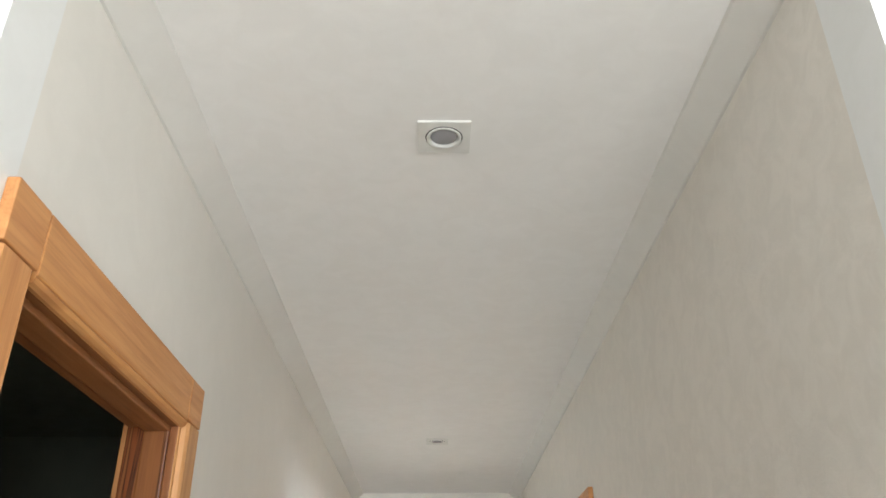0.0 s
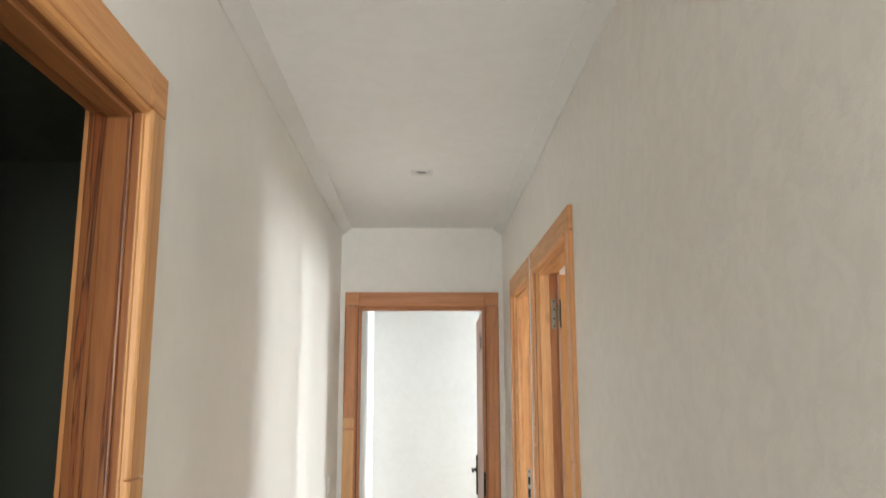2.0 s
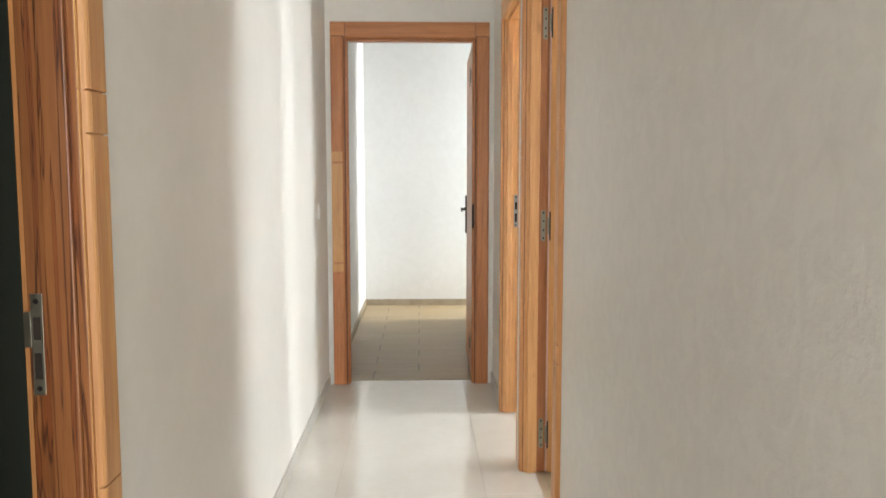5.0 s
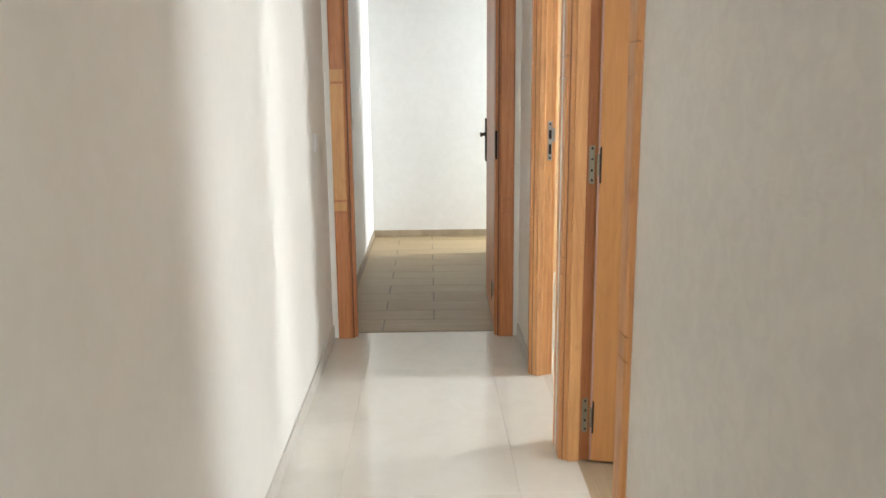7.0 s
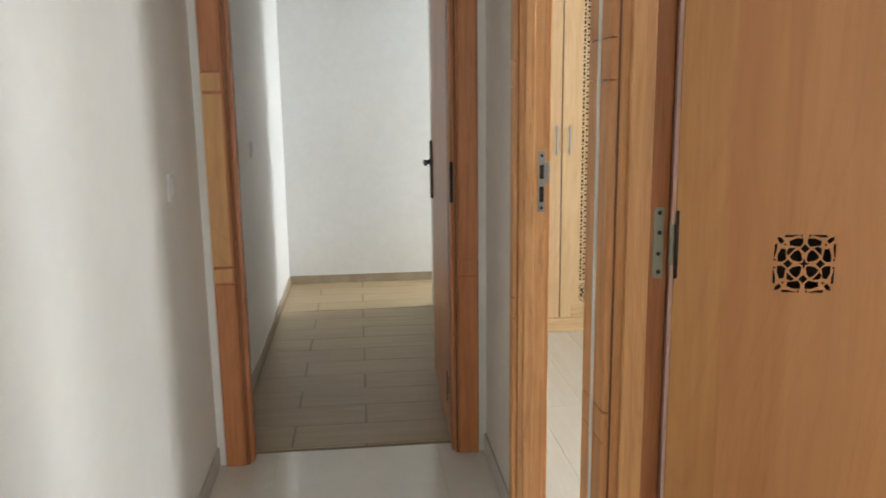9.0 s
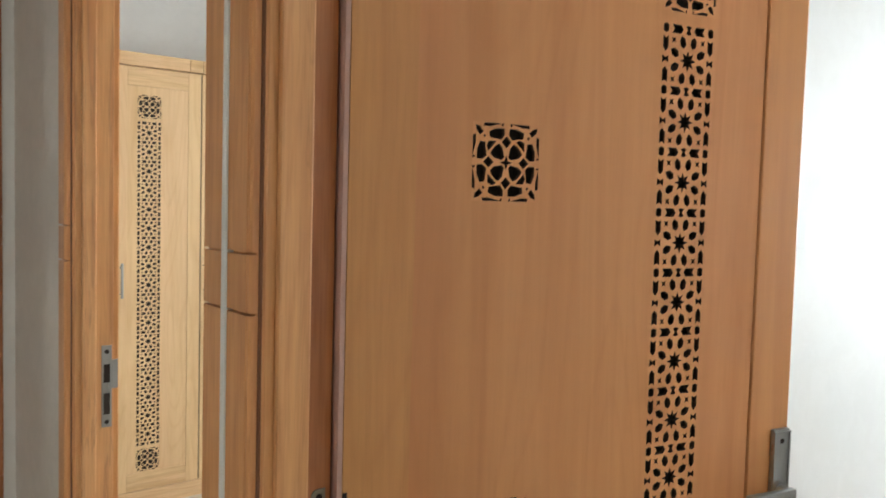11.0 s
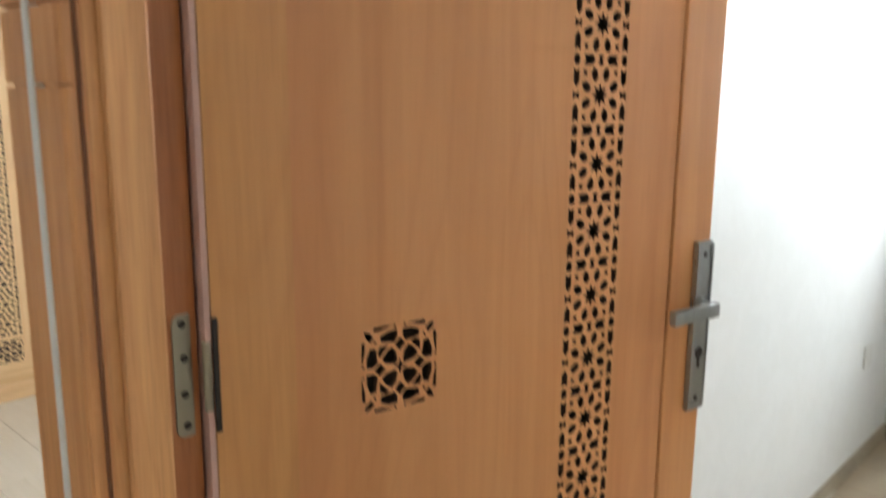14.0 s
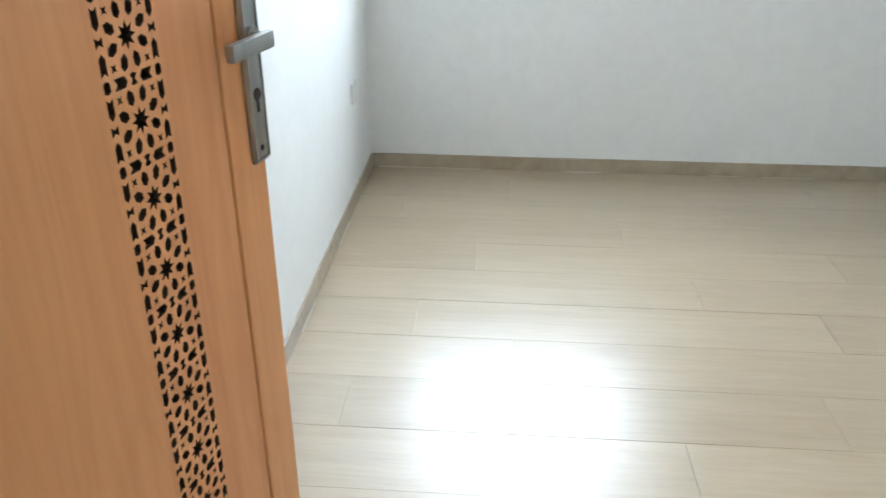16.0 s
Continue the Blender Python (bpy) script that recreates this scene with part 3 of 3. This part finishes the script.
def pierced_panel(parent, mat, x0, x1, z0, z1, band_x, band_top, n, bp, bw, sq, lone, meshes):
    """A panel skin with its star band, the rosettes above and below it, and lone rosettes."""
    cell, strip, ros = meshes
    band_bot = band_top - n * bp - 0.19 * bp
    gap = 0.017
    spots = [(band_x, band_top + gap + sq / 2), (band_x, band_bot - gap - sq / 2)] + lone
    holes = [rect(band_x - bw / 2, band_x + bw / 2, band_bot, band_top)] + [rect(a - sq / 2, a + sq / 2, b - sq / 2, b + sq / 2) for a, b in spots]
    part("panel", pierced(rect(x0, x1, z0, z1), holes, DEEP), mat, parent)
    for i in range(n):
        put("star_tile", cell, parent, band_x - bw / 2, 0, band_top - i * bp)
    put("end_strip", strip, parent, band_x - bw / 2, 0, band_top - n * bp)
    for a, b in spots:
        put("rosette", ros, parent, a, 0, b)


BEECH_MOTIF = motif_meshes(BEECH, BW, BP, 0.102)
LW, LT, LZ0, LZ1 = 0.790, 0.040, 0.008, 2.045


def door_leaf(name, m, label, handle_mat, hinge_mat):
    """A leaf from x=0 (hinge edge) to LW, its carved face at y=0."""
    th = thing(name, m, label, "door")
    gx0, gx1, gz0, gz1 = 0.106, 0.700, 0.10, 1.965
    hs, e = 0.0180, 0.0035
    part("core", boxes((0.0172, LW - 0.001, 0.016, LT, LZ0, LZ1), soft=0.0012), BEECH, th)
    # dark sheet behind the piercings, painted as the shade within
    part("shade_sheet", boxes((0.05, LW - 0.05, 0.0142, 0.0155, 0.05, 2.0)), DARK, th)
    part("edge_strip", boxes((0.0110, 0.0170, 0.0003, LT, LZ0, LZ1)), EDGE, th)
    part("lock_stile", boxes((gx1 + e, LW, -0.003, 0.016, LZ0, LZ1), soft=0.003), BEECH, th)
    part("hinge_stile", boxes((hs, gx0, 0.0, 0.016, LZ0, LZ1)), BEECH_Y, th, "yellower beech strip along the hinges")
    part("top_rail", boxes((gx0 + e, gx1 - e, -0.003, 0.016, gz1 + e, LZ1), soft=0.002), BEECH, th)
    part("bottom_rail", boxes((gx0 + e, gx1 - e, -0.003, 0.016, LZ0, gz0 - e), soft=0.002), BEECH, th)
    pierced_panel(th, BEECH, gx0, gx1, gz0, gz1, 0.5405, 1.742, NB, BP, BW, 0.102, [(0.235, 1.527), (0.235, 1.025), (0.235, 0.523)], BEECH_MOTIF)
    lever_handle(th, 0.768, 0.986, -0.003, handle_mat)
    lever_handle(th, 0.768, 0.986, LT, handle_mat)
    part("lock_front", boxes((LW, LW + 0.002, 0.009, 0.031, 0.90, 1.12)), handle_mat, th)
    return th


def lever_handle(th, hx, hz, at, handle_mat):
    """A lever on its long plate; at: 0 on the carved face, or the leaf's thickness for the other face."""
    g = -1.0 if at < 0.01 else 1.0

    def yy(a, b):
        return tuple(sorted((at + g * a, at + g * b)))
    pl = part("handle_plate", boxes((hx - 0.0185, hx + 0.0185, *yy(0.0, 0.009), hz - 0.134, hz + 0.134), soft=0.0035), handle_mat, th, "satin metal long plate", True)
    part("plate_rim", boxes((hx - 0.0185, hx - 0.0155, *yy(0.008, 0.0108), hz - 0.130, hz + 0.130), (hx + 0.0155, hx + 0.0185, *yy(0.008, 0.0108), hz - 0.130, hz + 0.130), (hx - 0.0155, hx + 0.0155, *yy(0.008, 0.0108), hz + 0.127, hz + 0.130), (hx - 0.0155, hx + 0.0155, *yy(0.008, 0.0108), hz - 0.130, hz - 0.127)), handle_mat, pl)
    bm = rod(bmesh.new(), (hx - 0.004, at + g * 0.008, hz + 0.035), (hx - 0.004, at + g * 0.016, hz + 0.035), 0.0145, 20)
    rod(bm, (hx - 0.008, at + g * 0.014, hz + 0.035), (hx - 0.008, at + g * 0.036, hz + 0.035), 0.0095, 16)
    part("spindle_collar", bm, handle_mat, pl, "", True)
    part("lever", boxes((hx - 0.102, hx + 0.000, *yy(0.030, 0.043), hz + 0.024, hz + 0.046), soft=0.004), handle_mat, pl, "flat metal lever", True)
    bm = rod(bmesh.new(), (hx, at + g * 0.0088, hz - 0.040), (hx, at + g * 0.0102, hz - 0.040), 0.0085, 18)
    part("keyhole_rose", bm, BRONZE, pl)
    part("keyhole_slot", boxes((hx - 0.003, hx + 0.003, *yy(0.0088, 0.0099), hz - 0.064, hz - 0.040)), DARK, pl)
    bm = bmesh.new()
    for dz in (0.114, -0.114):
        rod(bm, (hx, at + g * 0.0088, hz + dz), (hx, at + g * 0.0099, hz + dz), 0.0042, 12)
    part("plate_screw", bm, BRONZE, pl)


def hinge(parent, m, mat, h=0.127):
    """A butt hinge: its leaf lies in the plane y=0 at x<0, the knuckle stands at x=0."""
    n, r = 6, 0.009
    pts = []
    for cx, cz, a0 in ((-0.002, h / 2, None), (-0.021 + r, h / 2 - r, 90), (-0.021 + r, -h / 2 + r, 180), (-0.002, -h / 2, None)):
        if a0 is None:
            pts.append((cx, cz))
        else:
            pts += [(cx + r * math.cos(radians(a0 + 90 * i / n)), cz + r * math.sin(radians(a0 + 90 * i / n))) for i in range(n + 1)]
    q = extrude(pts, -0.0025, 0.0, "y")
    hp = part("hinge", q, mat, parent, "dull metal butt hinge")
    hp.matrix_local = m
    bm = rod(bmesh.new(), (0.006, -0.018, -h * 0.28), (0.006, -0.018, h * 0.28), 0.0045, 14)
    for z in (-0.12, 0.12):
        rod(bm, (0.006, -0.018, h * z - 0.0008), (0.006, -0.018, h * z + 0.0008), 0.0050, 14)
    part("knuckle", bm, mat, hp, "", True)
    part("door_plate", boxes((0.0105, 0.0165, -0.0235, -0.021, -h / 2 + 0.004, h / 2 - 0.004), soft=0.0008), BRONZE, hp, "darkened hinge leaf")
    bm = bmesh.new()
    for dx, dz in ((-0.011, 0.46), (-0.010, 0.16), (-0.011, -0.16), (-0.010, -0.44)):
        rod(bm, (dx, -0.0022, dz * h * 0.92), (dx, -0.0034, dz * h * 0.92), 0.0040, 12)
    part("screw", bm, BRONZE, hp)
    return hp


leaf2 = door_leaf("carved_door", pose(1.062, 3.550, 0, 0, 0, -11.8), "open beech door with pierced star band and rosettes", STEEL, HINGE)
tagged(leaf2, group="panelled doors")
leaf3 = door_leaf("carved_door", pose(0.901, 5.140, 0, 0, 0, 88.8), "open beech door seen edge on with dark lever handle", BRONZE, BRONZE)
tagged(leaf3, group="panelled doors")
for z in (1.879, 1.057, 0.172):
    hinge(f2, pose(0.0005, 0.084, z, 0, 0, 90), HINGE)
for z in (1.85, 0.235):
    hinge(f3, pose(D3[1] - D3[0] - 0.0005, 0.092, z, 0, 0, -90), HINGE)
# dark slab set on the stop, painted as the shade of a notch
part("notch_shade", boxes((D3[1] - D3[0] - 0.0128, D3[1] - D3[0] - 0.0005, 0.0095, 0.0118, 0.945, 1.090)), DARK, f3, "dark slab standing in for a shaded notch")


# ---------------------------------------------------------------- ceiling spots, switches
def ceiling_spot(x, y):
    th = thing("recessed_spotlight", pose(x, y, TOP), "square white recessed ceiling spotlight, switched off", "ceiling light", "recessed spotlights")
    q = 0.050
    ring = [(0.036 * math.cos(a), 0.036 * math.sin(a)) for a in [i * math.pi / 16 for i in range(32)]]
    bm = pierced(rect(-q, q, -q, q), [ring], 0.004)
    for v in bm.verts:
        v.co = Vector((v.co.x, v.co.z, -0.004 + v.co.y))
    for f in bm.faces:
        f.material_index = 0
    part("trim_plate", bm, PLASTIC, th)
    bm = bmesh.new()
    prof = ((0.0335, -0.004), (0.033, -0.006), (0.029, -0.0055), (0.026, -0.001), (0.025, 0.004))
    rows = [[bm.verts.new((r * math.cos(i * math.pi / 16), r * math.sin(i * math.pi / 16), z)) for i in range(32)] for r, z in prof]
    for a, b in zip(rows, rows[1:]):
        for i in range(32):
            bm.faces.new((a[i], a[(i + 1) % 32], b[(i + 1) % 32], b[i]))
    part("tilt_ring", bm, PLASTIC, th, "", True)
    bm = bmesh.new()
    bmesh.ops.create_uvsphere(bm, u_segments=20, v_segments=10, radius=0.0255, matrix=Matrix.Translation((0, 0, -0.0014)) @ Matrix.Diagonal((1, 1, 0.16, 1)))
    part("lens", bm, LENS, th, "grey reflector lens", True)
    part("gap", boxes((-0.036, 0.036, -0.036, 0.036, -0.0008, -0.0003)), DARK, th)


def wall_plate(name, m, label, category, w=0.080, h=0.080, socket=False):
    th = thing(name, m, label, category)
    part("cover", boxes((-w / 2, w / 2, -0.008, 0.0, -h / 2, h / 2), soft=0.003), PLASTIC, th)
    if socket:
        bm = rod(bmesh.new(), (0, -0.0078, 0), (0, -0.0092, 0), 0.021, 24)
        part("socket_well", bm, PLASTIC, th)
        bm = bmesh.new()
        for dx in (-0.009, 0.009):
            rod(bm, (dx, -0.0090, 0), (dx, -0.0098, 0), 0.003, 10)
        part("pin_hole", bm, PLASTIC, th)
    else:
        part("rocker", boxes((-w * 0.30, w * 0.30, -0.0115, -0.0078, -h * 0.32, h * 0.32), soft=0.0015), PLASTIC, th)


ceiling_spot(0.496, 1.359)
ceiling_spot(0.493, 3.736)
wall_plate("light_switch", pose(LX, 4.604, 1.068, 0, 0, 90), "white plastic light switch on the passage wall", "light switch")
wall_plate("light_switch", pose(0.015, 6.21, 1.075, 0, 0, 90), "white plastic light switch behind the end door", "light switch")
wall_plate("power_socket", pose(3.70, 3.614, 0.43), "white plastic wall socket above the skirting", "socket", socket=True)


# ---------------------------------------------------------------- windows
def window(name, m, w, h, label, t=0.055):
    """Aluminium window: x 0..w, z 0..h, outer face at y=0."""
    th = thing(name, m, label, "window", kind="structure")
    part("window_frame", boxes((0, t, 0, 0.06, 0, h), (w - t, w, 0, 0.06, 0, h), (t, w - t, 0, 0.06, 0, t), (t, w - t, 0, 0.06, h - t, h)), ALU, th)
    s = 0.045
    sash = part("sash", boxes((t, t + s, 0.006, 0.045, t, h - t), (w - t - s, w - t, 0.006, 0.045, t, h - t), (t + s, w - t - s, 0.006, 0.045, t, t + s), (t + s, w - t - s, 0.006, 0.045, h - t - s, h - t)), ALU, th)
    gl = part("pane", boxes((t + s, w - t - s, 0.024, 0.029, t + s, h - t - s)), GLASS, th)
    gl.visible_shadow = False


window("window_1", pose(4.078, R2W[1], R2W[2], 0, 0, -90), R2W[1] - R2W[0], R2W[3] - R2W[2], "anthracite aluminium window in a white wall")
window("window_2", pose(4.078, R4W[1], R4W[2], 0, 0, -90), R4W[1] - R4W[0], R4W[3] - R4W[2], "anthracite aluminium window of the wardrobe room")

# ---------------------------------------------------------------- wardrobe
WY = 6.47
MAPLE_MOTIF = motif_meshes(MAPLE, 0.107, 0.0884, 0.107)


def wardrobe(x0, n, dw, flip):
    h = 2.048
    w = n * dw
    th = thing("wardrobe", pose(x0, WY, 0), "pale wooden built-in wardrobe with pierced star bands", "wardrobe")
    part("carcass", boxes((-0.132, 4.064 - x0, 0.022, 0.49, 0.0, h + 0.065), soft=0.002), MAPLE, th)
    part("plinth", boxes((-0.132, 4.064 - x0, 0.006, 0.0215, 0.0, 0.078), soft=0.002), MAPLE_H, th)
    part("filler", boxes((-0.132, -0.002, 0.004, 0.0215, 0.08, h + 0.008), soft=0.002), MAPLE, th)
    part("filler", boxes((w + 0.002, 4.064 - x0, 0.004, 0.0215, 0.08, h + 0.008), soft=0.002), MAPLE, th)
    cuts = [-0.132] + [v for i in range(n) for v in (i * dw - 0.062, i * dw + 0.002)][2:] + [w, 4.064 - x0]
    for a, b in zip(cuts, cuts[1:]):
        part("cornice_board", boxes((a + 0.001, b - 0.001, -0.012, 0.0215, h + 0.012, h + 0.072), soft=0.003), MAPLE_H, th)
    for i in range(n):
        f = flip[i]
        a, b = 0.003, dw - 0.003
        z0, z1, st, rt = 0.082, h + 0.008, 0.062, 0.085
        # dark sheet paints the shade in the piercings and between the doors
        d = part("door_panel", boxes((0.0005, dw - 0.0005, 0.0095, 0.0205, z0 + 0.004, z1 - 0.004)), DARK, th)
        d.location = (i * dw, 0, 0)
        part("stile", boxes((a, a + st, 0.0, 0.020, z0, z1), soft=0.002), MAPLE, d)
        part("stile", boxes((b - st, b, 0.0, 0.020, z0, z1), soft=0.002), MAPLE, d)
        part("rail", boxes((a + st, b - st, 0.0, 0.020, z1 - rt, z1), soft=0.002), MAPLE_H, d)
        part("rail", boxes((a + st, b - st, 0.0, 0.020, z0, z0 + rt), soft=0.002), MAPLE_H, d)
        infill_x = (a + st, b - st)
        bx = infill_x[0] + 0.099 if f > 0 else infill_x[1] - 0.099
        cell, strip, ros = MAPLE_MOTIF
        top, nb, bp, bw, sq = 1.812, 17, 0.0884, 0.107, 0.107
        bot = top - nb * bp - 0.19 * bp
        spots = [(bx, top + 0.014 + sq / 2), (bx, bot - 0.014 - sq / 2)]
        holes = [rect(bx - bw / 2, bx + bw / 2, bot, top)] + [rect(p - sq / 2, p + sq / 2, q - sq / 2, q + sq / 2) for p, q in spots]
        part("panel", pierced(rect(infill_x[0], infill_x[1], z0 + rt, z1 - rt), holes, 0.005), MAPLE, d).location = (0, 0.004, 0)
        for k in range(nb):
            put("star_tile", cell, d, bx - bw / 2, 0.004, top - k * bp)
        put("end_strip", strip, d, bx - bw / 2, 0.004, top - nb * bp)
        for p, q in spots:
            put("rosette", ros, d, p, 0.004, q)
        if i == 2:
            for z in (1.02, 1.14):
                part("screw_hole", rod(bmesh.new(), (a + 0.014, -0.0006, z), (a + 0.014, 0.001, z), 0.004, 10), DARK, d)
        hx = (b - 0.032) if f < 0 else (a + 0.032)
        bm = rod(bmesh.new(), (hx, -0.030, 1.00), (hx, -0.030, 1.16), 0.006, 12)
        for z in (1.02, 1.14):
            rod(bm, (hx, -0.030, z), (hx, 0.0, z), 0.0045, 10)
        part("bar_handle", bm, STEEL, d, "slim metal bar handle", True)
    return th


wardrobe(1.225, 6, 0.411, (-1, 1, -1, 1, -1, 1))

# ---------------------------------------------------------------- floors, piece by piece
TILE_MESH = {}


def slab(key, w, d, mat):
    k = (key, round(w, 3), round(d, 3))
    if k not in TILE_MESH:
        bm = bmesh.new()
        box(bm, -w / 2, w / 2, -d / 2, d / 2, -0.008, 0.0)
        top = [e for e in bm.edges if all(v.co.z > -0.001 for v in e.verts)]
        bmesh.ops.bevel(bm, geom=top, offset=0.0004 if key == "tile" else 0.0006, segments=1, affect="EDGES")
        TILE_MESH[k] = mesh_of(key, bm, mat)
    return TILE_MESH[k]


def lay(floor_ob, key, x0, x1, y0, y1, w, d, gap, mat, ox=0.0, oy=0.0, stagger=None, endgap=None):
    """Lays pieces w by d (x by y) over a rectangle, cut at its edges. stagger 'x' or 'y': rows shifted along that axis."""
    endgap = gap if endgap is None else endgap
    gx, gy = (endgap, gap) if stagger == "x" else (gap, endgap) if stagger == "y" else (gap, gap)
    rows = range(-60, 60)
    shifts = (0.0, 0.285, 0.62, 0.12, 0.80, 0.42)
    for i in rows:
        if stagger == "y":
            a0, a1 = ox + i * w, ox + (i + 1) * w
        else:
            a0, a1 = oy + i * d, oy + (i + 1) * d
        lo, hi = (x0, x1) if stagger == "y" else (y0, y1)
        a0, a1 = max(a0, lo), min(a1, hi)
        if a1 - a0 < 0.012:
            continue
        sh = shifts[i % 2] if stagger == "x" else shifts[i % 6] if stagger else 0.0
        for j in rows:
            if stagger == "y":
                b0, b1 = oy + sh + j * d, oy + sh + (j + 1) * d
            else:
                b0, b1 = ox + sh + j * w, ox + sh + (j + 1) * w
            lo2, hi2 = (y0, y1) if stagger == "y" else (x0, x1)
            b0, b1 = max(b0, lo2), min(b1, hi2)
            if b1 - b0 < 0.012:
                continue
            ax0, ax1, ay0, ay1 = (a0, a1, b0, b1) if stagger == "y" else (b0, b1, a0, a1)
            ob = new(key, slab(key, ax1 - ax0 - gx, ay1 - ay0 - gy, mat))
            ob.parent = floor_ob
            ob.location = ((ax0 + ax1) / 2, (ay0 + ay1) / 2, random.uniform(-0.0006, 0.0))


def floor_base(name, x0, x1, y0, y1, mat, label):
    return structure(name, boxes((x0, x1, y0, y1, -0.0075, -0.0035)), mat, label)


fl = floor_base("floor_passage", LX, RX, Y0, Y1, GROUT_PALE, "polished cream porcelain tiled floor")
lay(fl, "tile", LX, RX + 0.05, Y0, Y1 + 0.08, 0.60, 0.60, 0.0004, CREAM, 0.205, 0.34)
fl = floor_base("floor_hall", -2.6, 3.0, -3.6, Y0, GROUT_PALE, "polished cream porcelain tiled floor")
lay(fl, "tile", -2.6, 3.0, -3.6, Y0, 0.60, 0.60, 0.0015, CREAM, 0.415, 0.34)
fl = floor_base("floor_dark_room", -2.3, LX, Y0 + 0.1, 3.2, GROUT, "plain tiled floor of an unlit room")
fl = floor_base("floor_room", 1.04, 4.068, Y0, 3.614, GROUT_PALE, "pale wood-look tiled floor laid in planks")
lay(fl, "plank", 1.03, 4.060, Y0, 3.606, 0.2055, 1.2, 0.0007, PLANK_Y, 2.502, 0.60, "y")
fl = floor_base("floor_wardrobe_room", 1.04, 4.068, 3.672, 6.97, GROUT_PALE, "pale wood-look tiled floor laid in planks")
lay(fl, "plank", 1.03, 4.068, 3.672, WY + 0.01, 0.2055, 1.2, 0.0013, PLANK_W, 2.502, 0.60, "y")
fl = structure("floor_back_room", boxes((0.015, 1.035, Y1 + 0.08, 7.135, -0.0075, -0.0035), (0.015, 3.32, 7.135, BACK, -0.0075, -0.0035)), GROUT, "wood-look tiled floor with open end joints")
lay(fl, "plank", 0.023, 1.03, Y1 + 0.10, 7.135, 1.2, 0.20, 0.0022, PLANK_X, 0.25, 5.135, "x", 0.007)
lay(fl, "plank", 0.023, 3.32, 7.135, BACK - 0.008, 1.2, 0.20, 0.0022, PLANK_X, 0.25, 5.135, "x", 0.007)
